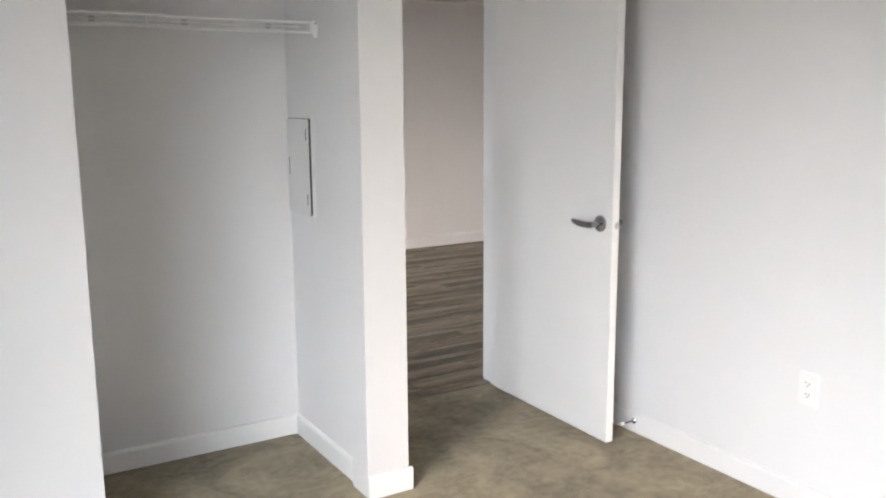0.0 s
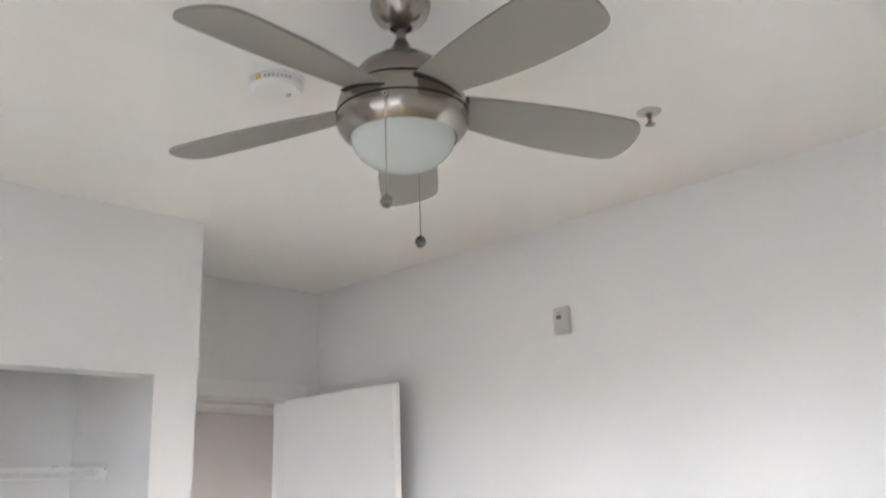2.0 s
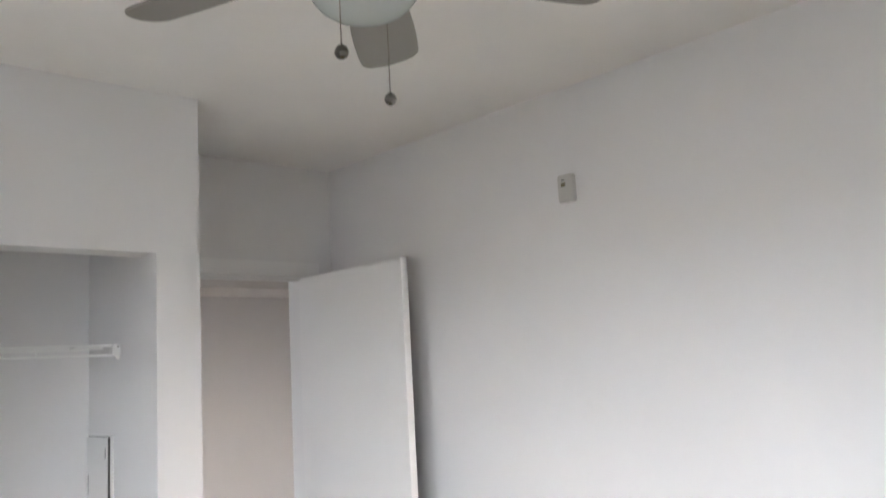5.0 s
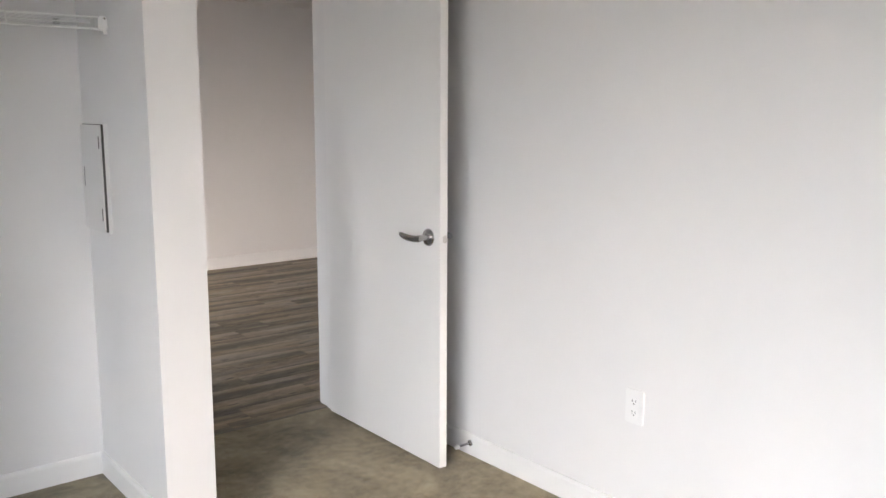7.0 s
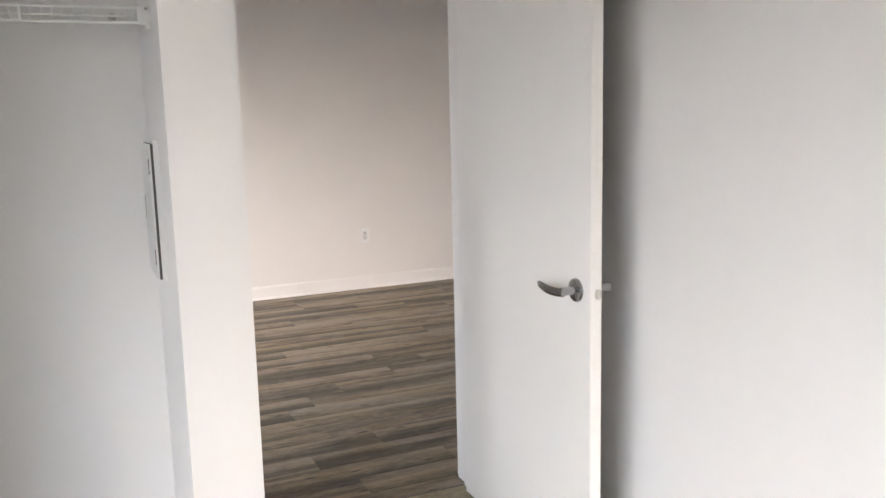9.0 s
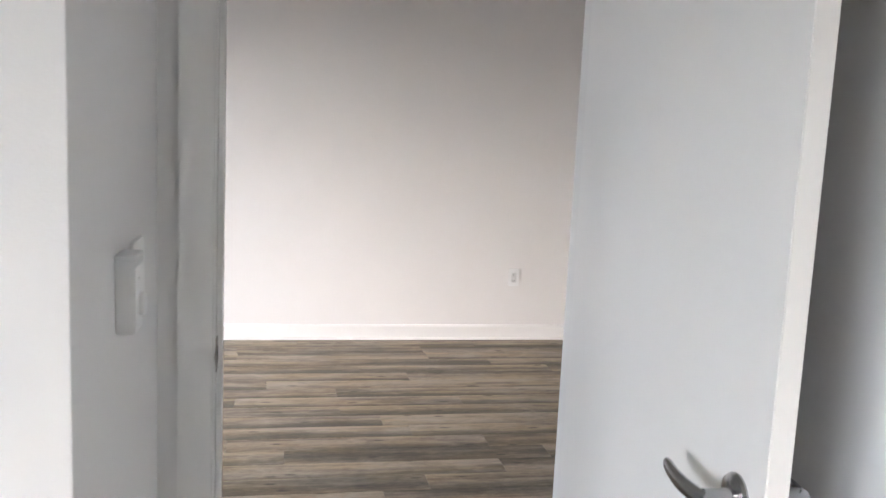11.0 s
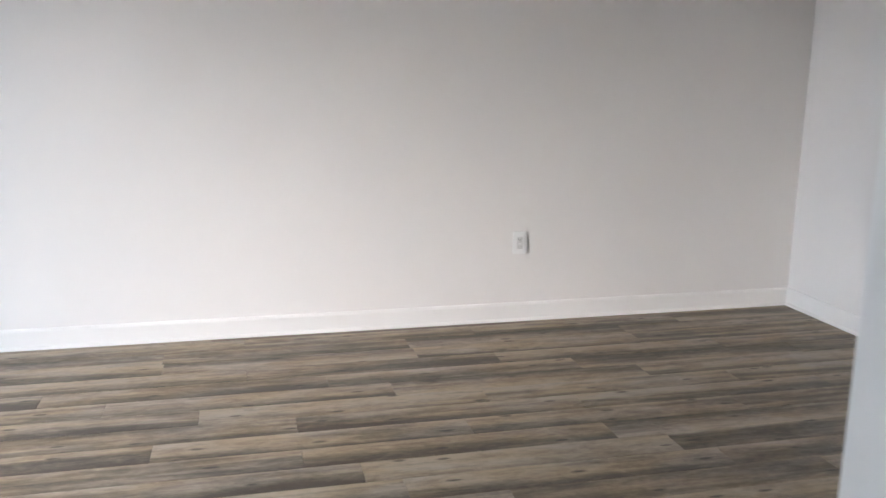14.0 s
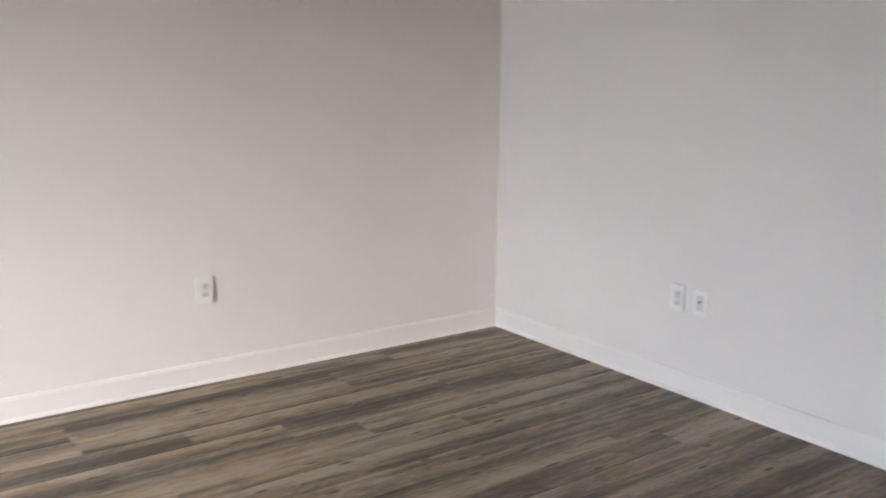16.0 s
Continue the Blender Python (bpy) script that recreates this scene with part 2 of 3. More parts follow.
def add_box(bm, x0, x1, y0, y1, z0, z1, bevel=0.0, seg=2):
    r = bmesh.ops.create_cube(bm, size=1.0)
    vs = r["verts"]
    for v in vs:
        v.co = Vector(((x0 + x1) / 2 + v.co.x * (x1 - x0), (y0 + y1) / 2 + v.co.y * (y1 - y0), (z0 + z1) / 2 + v.co.z * (z1 - z0)))
    if bevel > 0:
        es = list({e for v in vs for e in v.link_edges})
        bmesh.ops.bevel(bm, geom=es, offset=bevel, segments=seg, affect='EDGES', clamp_overlap=True)
    return bm


def box(x0, x1, y0, y1, z0, z1, bevel=0.0, seg=2):
    return add_box(bmesh.new(), x0, x1, y0, y1, z0, z1, bevel, seg)


def lathe(profile, steps=48, bm=None, m=None):
    """A solid of revolution about z from (radius, height) pairs."""
    bm = bm or bmesh.new()
    rings = []
    for r, z in profile:
        ring = []
        if r < 1e-5:
            ring = [bm.verts.new((0, 0, z))]
        else:
            for i in range(steps):
                a = 2 * math.pi * i / steps
                ring.append(bm.verts.new((r * math.cos(a), r * math.sin(a), z)))
        rings.append(ring)
    for a, b in zip(rings, rings[1:]):
        n = max(len(a), len(b))
        for i in range(n):
            j = (i + 1) % n
            q = [a[i % len(a)], a[j % len(a)], b[j % len(b)], b[i % len(b)]]
            q = list(dict.fromkeys(q))
            if len(q) >= 3:
                bm.faces.new(q)
    if m is not None:
        bmesh.ops.transform(bm, matrix=m, verts=[v for r in rings for v in r])
    return bm


def tube(points, radius, steps=8, bm=None, squash=1.0):
    """A round bar along points; radius is one number or one per point."""
    bm = bm or bmesh.new()
    pts = [Vector(p) for p in points]
    rings = []
    for i, p in enumerate(pts):
        d = (pts[min(i + 1, len(pts) - 1)] - pts[max(i - 1, 0)]).normalized()
        up = Vector((0, 0, 1)) if abs(d.z) < 0.9 else Vector((1, 0, 0))
        u = d.cross(up).normalized()
        w = u.cross(d).normalized()
        r = radius[i] if isinstance(radius, (list, tuple)) else radius
        rings.append([bm.verts.new(p + u * (r * math.cos(2 * math.pi * k / steps)) + w * (r * squash * math.sin(2 * math.pi * k / steps))) for k in range(steps)])
    for a, b in zip(rings, rings[1:]):
        for k in range(steps):
            bm.faces.new((a[k], a[(k + 1) % steps], b[(k + 1) % steps], b[k]))
    bm.faces.new(rings[0][::-1])
    bm.faces.new(rings[-1])
    return bm


def prism(outline, z0, z1, bm=None, bevel=0.0):
    """A plate with that outline (x, y), from z0 to z1."""
    bm = bm or bmesh.new()
    lo = [bm.verts.new((x, y, z0)) for x, y in outline]
    hi = [bm.verts.new((x, y, z1)) for x, y in outline]
    n = len(outline)
    bm.faces.new(lo[::-1])
    bm.faces.new(hi)
    for i in range(n):
        bm.faces.new((lo[i], lo[(i + 1) % n], hi[(i + 1) % n], hi[i]))
    if bevel:
        es = [e for v in lo + hi for e in v.link_edges if abs(e.verts[0].co.z - e.verts[1].co.z) < 1e-6]
        bmesh.ops.bevel(bm, geom=list(set(es)), offset=bevel, segments=2, affect='EDGES', clamp_overlap=True)
    return bm


def round_rect(w, h, r, n=5):
    out = []
    for cx, cy, a0 in ((w / 2 - r, h / 2 - r, 0), (-w / 2 + r, h / 2 - r, 90), (-w / 2 + r, -h / 2 + r, 180), (w / 2 - r, -h / 2 + r, 270)):
        for i in range(n + 1):
            a = radians(a0 + 90 * i / n)
            out.append((cx + r * math.cos(a), cy + r * math.sin(a)))
    return out


# ---- structure ----
HB = 2.598         # ceiling height
Y_DOOR, Y_LIV = 0.0, 0.158         # the two faces of the door wall
YF, XR2 = 3.785, 2.425             # living room: far wall, right wall
YC = -0.73                         # closet front
XSL, XSR, XS = -1.262, -1.097, -1.235    # stub's faces, closet side
XCL = -2.142                       # closet opening, far jamb
JL, JR = -0.98, -0.162             # door jambs
Y_BACK = -4.6


def wall(name, boxes, label, mat=WALL):
    bm = bmesh.new()
    for b in boxes:
        add_box(bm, *b)
    return structure(link(name, bm, mat), label, "wall")


wall("wall_east", [(0, 0.14, Y_BACK, Y_DOOR, -0.1, HB)], "white painted bedroom wall beside the open door")
wall("wall_door", [(XW, JL - 0.018, Y_DOOR, Y_LIV, -0.1, 2.7), (JR + 0.018, XR2 + 0.14, Y_DOOR, Y_LIV, -0.1, 2.7),
                   (JL - 0.018, JR + 0.018, Y_DOOR, Y_LIV, 2.048, 2.7)], "white painted wall with the bedroom doorway")
wall("wall_closet_front", [(XW, XCL, YC, YC + 0.13, -0.1, HB), (XCL, XSL, YC, YC + 0.13, 2.003, HB)], "white painted closet front with a wide opening")
wall("wall_closet_stub", [(XSL, XSR, YC, YC + 0.13, -0.1, HB), (XS, XSR, YC + 0.13, Y_DOOR, -0.1, HB)], "white painted stub wall between closet and doorway")
wall("wall_closet_side", [(XCL - 0.14, XCL - 0.025, YC + 0.13, Y_DOOR, -0.1, HB)], "white painted closet side wall")
wall("wall_south", [(XW, 0.14, Y_BACK - 0.14, Y_BACK, -0.1, HB)], "white painted bedroom wall")
wall("wall_living_far", [(XW - 0.15, XR2 + 0.14, YF, YF + 0.14, -0.1, 2.7)], "white painted living room wall with one outlet, warm light in its colour", WALL_LIV)
wall("wall_living_right", [(XR2, XR2 + 0.14, Y_LIV, YF, -0.1, 2.7)], "white painted living room wall with two outlets, warm light in its colour", WALL_LIV)


def facade(name, ya, yb, win, top):
    y0, y1, z0, z1 = win
    return wall(name, [(XW - 0.15, XW, ya, y0, -0.1, top), (XW - 0.15, XW, y1, yb, -0.1, top),
                       (XW - 0.15, XW, y0, y1, -0.1, z0), (XW - 0.15, XW, y0, y1, z1, top)], "white painted outer wall with a window")


facade("wall_west_bedroom", Y_BACK - 0.14, Y_LIV, BED_WIN, 2.7)
facade("wall_west_living", Y_LIV, YF, LIV_WIN, 2.7)


def window_unit(name, win):
    y0, y1, z0, z1 = win
    ob = structure(new(name), "white framed window with clear glass", "window")
    ob.location = (XW - 0.11, (y0 + y1) / 2, z0)
    w, h, t = (y1 - y0) / 2, z1 - z0, 0.05
    bm = bmesh.new()
    add_box(bm, -0.03, 0.03, -w, w, 0, t)
    add_box(bm, -0.03, 0.03, -w, w, h - t, h)
    add_box(bm, -0.03, 0.03, -w, -w + t, t, h - t)
    add_box(bm, -0.03, 0.03, w - t, w, t, h - t)
    add_box(bm, -0.03, 0.03, -t / 2, t / 2, t, h - t)
    part("window_frame", bm, TRIM, ob)
    for s in (-1, 1):
        a, b = sorted((s * t / 2, s * (w - t)))
        p = part("pane", box(-0.004, 0.004, a, b, t, h - t), GLASS, ob)
        p.visible_shadow = False
    part("window_sill", box(0.03, 0.13, -w, w, -0.012, 0.012, 0.004), TRIM, ob)
    return ob


window_unit("window_1", BED_WIN)
window_unit("window_2", LIV_WIN)

# unseen ground, dark so that little light rises to the upper walls
bm = bmesh.new()
bmesh.ops.create_grid(bm, x_segments=8, y_segments=8, size=900)
ground = structure(link("ground", bm, painted("dark_unseen_ground", (0.085, 0.095, 0.06), 0.9, 0.3, 30.0, 0.4, 0.2)), "unseen ground kept dark to dim the upper walls", "ground")
ground.location = (0, 0, -7.0)
# unseen pale slab, added to throw light up through the windows onto the ceiling
structure(link("pavement", box(-24.0, XW - 0.16, -26.0, 26.0, -7.0, -6.94, 0.02), painted("pale_bounce", (0.76, 0.74, 0.70), 0.9, 0.3, 30.0, 0.15, 0.2)),
          "unseen pale slab added to bounce light up through the windows", "pavement")

structure(link("ceiling_bedroom", box(XW, 0, Y_BACK, Y_DOOR, HB, HB + 0.1), CEIL), "matte white painted bedroom ceiling", "ceiling")
structure(link("ceiling_living", box(XW, XR2, Y_LIV, 3.05, 2.6, 2.7), CEIL_LIV), "matte white painted living room ceiling, warm light in its colour", "ceiling")
structure(link("soffit", box(XW, XR2, 3.05, YF, 2.335, 2.7), CEIL_LIV), "white painted drop soffit along the living room wall, warm light in its colour", "soffit")

# carpet with a softly uneven pile, in bedroom, closet and doorway
bm = bmesh.new()
add_box(bm, XW, 0, Y_BACK, Y_DOOR, -0.08, 0.0)
add_box(bm, JL - 0.018, JR + 0.018, Y_DOOR, 0.085, -0.08, 0.0)
structure(link("floor_carpet", bm, CARPET), "olive brown cut-pile carpet, slightly trodden", "carpet")
bm = bmesh.new()
add_box(bm, XW, XR2, Y_LIV, YF, -0.08, -0.004)
add_box(bm, JL - 0.018, JR + 0.018, 0.085, Y_LIV, -0.08, -0.004)
floor_living = structure(link("floor_living", bm, SUBFLOOR), "grey brown wood-look vinyl plank floor", "floor")
structure(link("trim_threshold", box(JL, JR, 0.080, 0.090, -0.01, 0.003, 0.002), plain("threshold_strip", (0.16, 0.135, 0.11), 0.5)),
          "thin brown strip between carpet and planks", "threshold")


def baseboard(name, a, b, side, h=0.086, t=0.013, shoe=False, label="white painted baseboard"):
    """A moulding from a to b (x, y) on the floor; side: the way it faces."""
    a, b, s = Vector((*a, 0)), Vector((*b, 0)), Vector((*side, 0))
    prof = [(0, 0.0), (t, 0.0), (t, h - 0.012), (t - 0.003, h - 0.004), (t - 0.007, h), (0, h)]
    if shoe:
        prof = [(0, 0.0), (t + 0.009, 0.0), (t + 0.008, 0.008), (t + 0.003, 0.015), (t, 0.017), (t, h - 0.014), (t - 0.004, h - 0.004), (t - 0.008, h), (0, h)]
    bm = bmesh.new()
    r = [[bm.verts.new(p + s * u + Vector((0, 0, v))) for u, v in prof] for p in (a, b)]
    n = len(prof)
    for i in range(n):
        bm.faces.new((r[0][i], r[0][(i + 1) % n], r[1][(i + 1) % n], r[1][i]))
    bm.faces.new(r[0])
    bm.faces.new(r[1][::-1])
    return structure(link(name, bm, TRIM_LIV if shoe else TRIM), label, "baseboard")


bb = 0.013
baseboard("baseboard_east", (0, Y_BACK), (0, Y_DOOR), (-1, 0))
baseboard("baseboard_south", (XW, Y_BACK), (-bb, Y_BACK), (0, 1))
baseboard("baseboard_west", (XW, Y_BACK + bb), (XW, YC - bb), (1, 0))
baseboard("baseboard_closet_back", (XCL - 0.025, 0), (XS, 0), (0, -1))
baseboard("baseboard_closet_side", (XS, YC + 0.13), (XS, -bb), (-1, 0))
baseboard("baseboard_closet_front", (XW, YC), (XCL, YC), (0, -1))
baseboard("baseboard_stub", (XSL - 0.002, YC), (XSR + bb, YC), (0, -1))
baseboard("baseboard_alcove", (XSR, YC), (XSR, Y_DOOR), (1, 0))
baseboard("baseboard_door_wall", (JR + 0.078, Y_DOOR), (-bb, Y_DOOR), (0, -1))
LH = 0.104
baseboard("baseboard_living_far", (XW, YF), (XR2, YF), (0, -1), LH, 0.014, True, "white painted baseboard with a shoe moulding")
baseboard("baseboard_living_right", (XR2, Y_LIV), (XR2, YF - 0.014), (-1, 0), LH, 0.014, True, "white painted baseboard with a shoe moulding")
baseboard("baseboard_living_door", (JR + 0.078, Y_LIV), (XR2 - 0.014, Y_LIV), (0, 1), LH, 0.014, True, "white painted baseboard with a shoe moulding")

# door frame
frame_ob = structure(new("trim_door_frame"), "white painted door frame with flat casing and steel strike plate", "door frame")
part("jamb", box(JL - 0.018, JL, -0.0, Y_LIV + 0.0, 0, 2.03, 0.0015), TRIM, frame_ob)
part("jamb", box(JR, JR + 0.018, -0.0, Y_LIV + 0.0, 0, 2.03, 0.0015), TRIM, frame_ob)
part("head_jamb", box(JL - 0.018, JR + 0.018, 0.0, Y_LIV, 2.03, 2.048), TRIM, frame_ob)
part("stop", box(JL, JL + 0.011, 0.038, 0.080, 0, 2.019, 0.002), TRIM, frame_ob)
part("stop", box(JR - 0.011, JR, 0.034, 0.080, 0, 2.019, 0.002), TRIM, frame_ob)
part("stop", box(JL, JR, 0.038, 0.080, 2.019, 2.03, 0.002), TRIM, frame_ob)
for y0, y1 in ((-0.015, 0.0), (Y_LIV, Y_LIV + 0.015)):
    part("casing", box(JL - 0.076, JL - 0.005, y0, y1, 0, 2.035, 0.003), TRIM, frame_ob)
    part("casing", box(JR + 0.005, JR + 0.076, y0, y1, 0, 2.035, 0.003), TRIM, frame_ob)
    part("head_casing", box(JL - 0.076, JR + 0.076, y0, y1, 2.035, 2.106, 0.003), TRIM, frame_ob)
sp = part("strike_plate", box(JL - 0.001, JL + 0.0022, 0.004, 0.040, 0.885, 0.957, 0.001), STRIKE, frame_ob, "worn steel strike plate")
part("latch_hole", box(JL + 0.0018, JL + 0.0030, 0.013, 0.031, 0.905, 0.937), BLACK, sp)
part("strike_lip", tube([(JL + 0.0005, 0.006, 0.900), (JL + 0.0005, -0.004, 0.921), (JL + 0.0005, 0.006, 0.942)], [0.004, 0.010, 0.004], 10, None, 0.2), STRIKE, sp)

# ---- the open door ----
door = structure(new("door_1"), "white flush door standing open with a satin lever handle", "door")
door.matrix_world = pose(-0.157, -0.008, 0, 0, 0, 89.0)
part("slab", box(-0.815, 0.014, 0.008, 0.043, 0.012, 2.027, 0.0015), DOORP, door)


def lever(side):
    """Rose and curved lever; side +1: the living-room face of the door."""
    y = 0.043 if side > 0 else 0.008
    s = side
    out = 0.050 if side > 0 else 0.062
    hd = part("door_handle", lathe([(0, 0), (0.033, 0), (0.0335, 0.003), (0.031, 0.008), (0.022, 0.011), (0.013, 0.013), (0.0115, 0.022), (0.0115, out), (0, out)], 40), CHROME, door, "satin chrome lever handle", True)
    hd.matrix_local = pose(-0.745, y, 0.921, -90 * s, 0, 0)
    pts, rad = [], []
    for i in range(13):
        u = i / 12
        dz = -0.001 - 0.004 * math.sin(u * math.pi) + 0.007 * u * u
        pts.append((-0.012 + 0.128 * u, -s * dz, out + 0.007 * math.sin(u * 2.6)))
        rad.append(0.0118 + 0.003 * math.sin(u * 2.6) - 0.004 * u if u < 0.93 else 0.0065)
    part("lever", tube(pts, rad, 14, None, 0.72), CHROME, hd, "curved satin chrome lever", True)
    return hd


lever(1)
lever(-1)
lp = part("latch_plate", box(-0.8158, -0.8145, 0.0130, 0.0380, 0.893, 0.949, 0.0006), DOORP, door, "small painted latch plate")
part("latch_bolt", box(-0.829, -0.816, 0.0165, 0.0335, 0.907, 0.935, 0.004), BOLT, lp, "pale worn latch bolt")
for z in (0.22, 1.02, 1.82):
    hg = part("hinge", tube([(0.0, 0.0, z - 0.045), (0.0, 0.0, z + 0.045)], 0.006, 12), CHROME, door, "satin steel hinge", True)

# ---- things in the bedroom ----


def door_stop():
    ob = empty("door_stop", pose(-bb, -0.775, 0.052, 0, -90, 0), "chrome baseboard door stop with a white rubber tip", "door stop")
    part("base", lathe([(0, 0), (0.013, 0), (0.013, 0.004), (0.007, 0.009), (0, 0.009)], 24), CHROME, ob, "", True)
    part("rod", lathe([(0.0045, 0.008), (0.0045, 0.066), (0, 0.066)], 16), CHROME, ob, "", True)
    part("tip", lathe([(0, 0.062), (0.008, 0.062), (0.0095, 0.07), (0.0085, 0.08), (0.005, 0.083), (0, 0.083)], 20), RUBBER, ob, "white rubber tip", True)


door_stop()


def plate(ob, w=0.072, h=0.116, t=0.006):
    return part("cover_plate", prism(round_rect(w, h, 0.005), 0, t, None, 0.0022), PLASTIC, ob)


def duplex_outlet(m, label):
    ob = empty("wall_outlet", m, label, "outlet", "wall outlets")
    plate(ob)
    for s in (1, -1):
        f = part("receptacle", prism([(x, y + s * 0.0195) for x, y in round_rect(0.034, 0.028, 0.009)], 0.004, 0.0085, None, 0.001), PLASTIC, ob)
        for dx, hh in ((-0.0063, 0.009), (0.0063, 0.0075)):
            part("slot", box(dx - 0.0011, dx + 0.0011, s * 0.0195 - hh / 2 + 0.002, s * 0.0195 + hh / 2 + 0.002, 0.006, 0.0089), DARK, f)
        part("ground_hole", lathe([(0, 0.006), (0.0026, 0.006), (0.0026, 0.0089), (0, 0.0089)], 12, None, pose(0, s * 0.0195 - 0.008, 0)), DARK, f)
    part("screw", lathe([(0, 0.005), (0.003, 0.005), (0.0028, 0.0075), (0, 0.008)], 12), PLASTIC, ob)
    return ob


def decora_outlet(m, label):
    ob = empty("wall_outlet", m, label, "outlet", "wall outlets")
    plate(ob, 0.075, 0.120, 0.010)
    f = part("receptacle", prism(round_rect(0.034, 0.067, 0.003), 0.008, 0.0120, None, 0.001), INSERT, ob, "insert with shade put into its colour")
    for s in (1, -1):
        for dx, hh in ((-0.0063, 0.008), (0.0063, 0.0068)):
            part("slot", box(dx - 0.001, dx + 0.001, s * 0.021 - hh / 2, s * 0.021 + hh / 2, 0.0105, 0.0124), DARK, f)
        part("ground_hole", lathe([(0, 0.0105), (0.0024, 0.0105), (0.0024, 0.0124), (0, 0.0124)], 12, None, pose(0, s * 0.021 - 0.0085, 0)), DARK, f)
    part("test_button", box(-0.007, 0.007, 0.0015, 0.006, 0.0105, 0.0132, 0.0006), GREYP, f)
    part("reset_button", box(-0.007, 0.007, -0.006, -0.0015, 0.0105, 0.0132, 0.0006), PLASTIC, f)
    return ob


def jack_plate(m, label):
    ob = empty("cable_jack", m, label, "wall jack")
    plate(ob, 0.075, 0.115, 0.006)
    f = part("insert", prism(round_rect(0.034, 0.067, 0.003), 0.004, 0.008, None, 0.001), INSERT, ob, "insert with shade put into its colour")
    part("jack", lathe([(0.0028, 0.008), (0.0065, 0.008), (0.0065, 0.011), (0.0048, 0.0115), (0.0048, 0.017), (0.0028, 0.017), (0.0028, 0.008)], 16, None, pose(0, 0.006, 0)), STRIKE, f, "threaded brass-coloured jack")
    return ob


EAST = (90, 0, -90)      # on a wall that faces -x
duplex_outlet(pose(0, -1.587, 0.432, *EAST), "white duplex outlet low on the bedroom wall")
decora_outlet(pose(0.737, YF, 0.437, 90, 0, 0), "white rectangular outlet low on the living room wall")
decora_outlet(pose(XR2, 2.506, 0.430, *EAST), "white rectangular outlet beside a cable jack")
jack_plate(pose(XR2, 2.386, 0.428, *EAST), "white cable jack plate beside an outlet")


def alarm():
    ob = empty("fire_alarm", pose(0, -1.595, 2.197, *EAST), "off-white fire alarm sounder high on the wall", "alarm")
    part("housing", prism(round_rect(0.069, 0.108, 0.006), 0, 0.024, None, 0.004), IVORY, ob)
    for x in (-0.012, -0.004):
        part("sound_hole", lathe([(0, 0.022), (0.0028, 0.022), (0.0028, 0.0246), (0, 0.0246)], 12, None, pose(x, 0.033, 0)), DARK, ob)
    part("lens", box(-0.019, 0.003, 0.007, 0.023, 0.023, 0.0262, 0.001), OLIVE, ob, "small smoky lens")
    # grey strip for the shadow line at the housing's foot
    part("lower_shadow", box(-0.030, 0.030, -0.050, -0.045, 0.022, 0.0252, 0.001), GREYP, ob)
    for i in range(4):
        part("grille_slot", box(-0.022, 0.022, -0.012 - i * 0.008, -0.0108 - i * 0.008, 0.0233, 0.0243), GREYP, ob)


alarm()


def smoke_detector():
    ob = empty("smoke_detector", pose(-1.566, -1.915, HB, 180, 0, 0), "round white smoke detector on the ceiling", "smoke detector")
    part("base", lathe([(0, 0), (0.068, 0), (0.068, 0.010), (0.064, 0.012), (0, 0.012)], 48), PLASTIC, ob, "", True)
    part("cover", lathe([(0, 0.011), (0.062, 0.011), (0.0665, 0.016), (0.066, 0.030), (0.058, 0.040), (0.040, 0.045), (0, 0.047)], 48), PLASTIC, ob, "", True)
    for i in range(7):
        a = radians(96 + i * 9)
        v = part("vent", box(-0.0038, 0.0038, -0.0015, 0.0015, -0.005, 0.005), GREYP, ob)
        v.matrix_local = pose(0.0655 * math.cos(a), 0.0655 * math.sin(a), 0.023, 0, 0, math.degrees(a) + 90)
    lb = part("label", box(-0.008, 0.008, -0.001, 0.001, -0.006, 0.006), YELLOW, ob, "small yellow label")
    lb.matrix_local = pose(0.0662 * math.cos(radians(168)), 0.0662 * math.sin(radians(168)), 0.022, 0, 0, 168 + 90)
    part("button", lathe([(0, 0.045), (0.008, 0.045), (0.007, 0.0485), (0, 0.049)], 20, None, pose(0.022, 0.018, 0)), GREYP, ob)


smoke_detector()


def sprinkler():
    ob = empty("sprinkler_head", pose(-0.660, -2.435, HB, 180, 0, 0), "steel pendant fire sprinkler with a grey-white ceiling plate", "sprinkler")
    part("escutcheon", lathe([(0.012, 0), (0.036, 0), (0.035, 0.003), (0.022, 0.007), (0.018, 0.006), (0.012, 0.006)], 36), plain("grey_white_plate", (0.50, 0.49, 0.47), 0.4), ob, "grey-white ceiling plate", True)
    part("body", lathe([(0, 0), (0.010, 0), (0.010, 0.012), (0.007, 0.016), (0, 0.016)], 20), CHROME, ob, "", True)
    for s in (-1, 1):
        part("arm", tube([(s * 0.008, 0, 0.012), (s * 0.011, 0, 0.022), (s * 0.008, 0, 0.034), (s * 0.002, 0, 0.040)], 0.0022, 8), CHROME, ob, "", True)
    part("bulb", tube([(0, 0, 0.014), (0, 0, 0.036)], 0.0022, 8), plain("red_bulb", (0.30, 0.05, 0.04), 0.2), ob, "thin red glass bulb", True)
    part("deflector", lathe([(0, 0.040), (0.015, 0.040), (0.0145, 0.0415), (0.004, 0.043), (0, 0.043)], 20), CHROME, ob, "", True)


sprinkler()


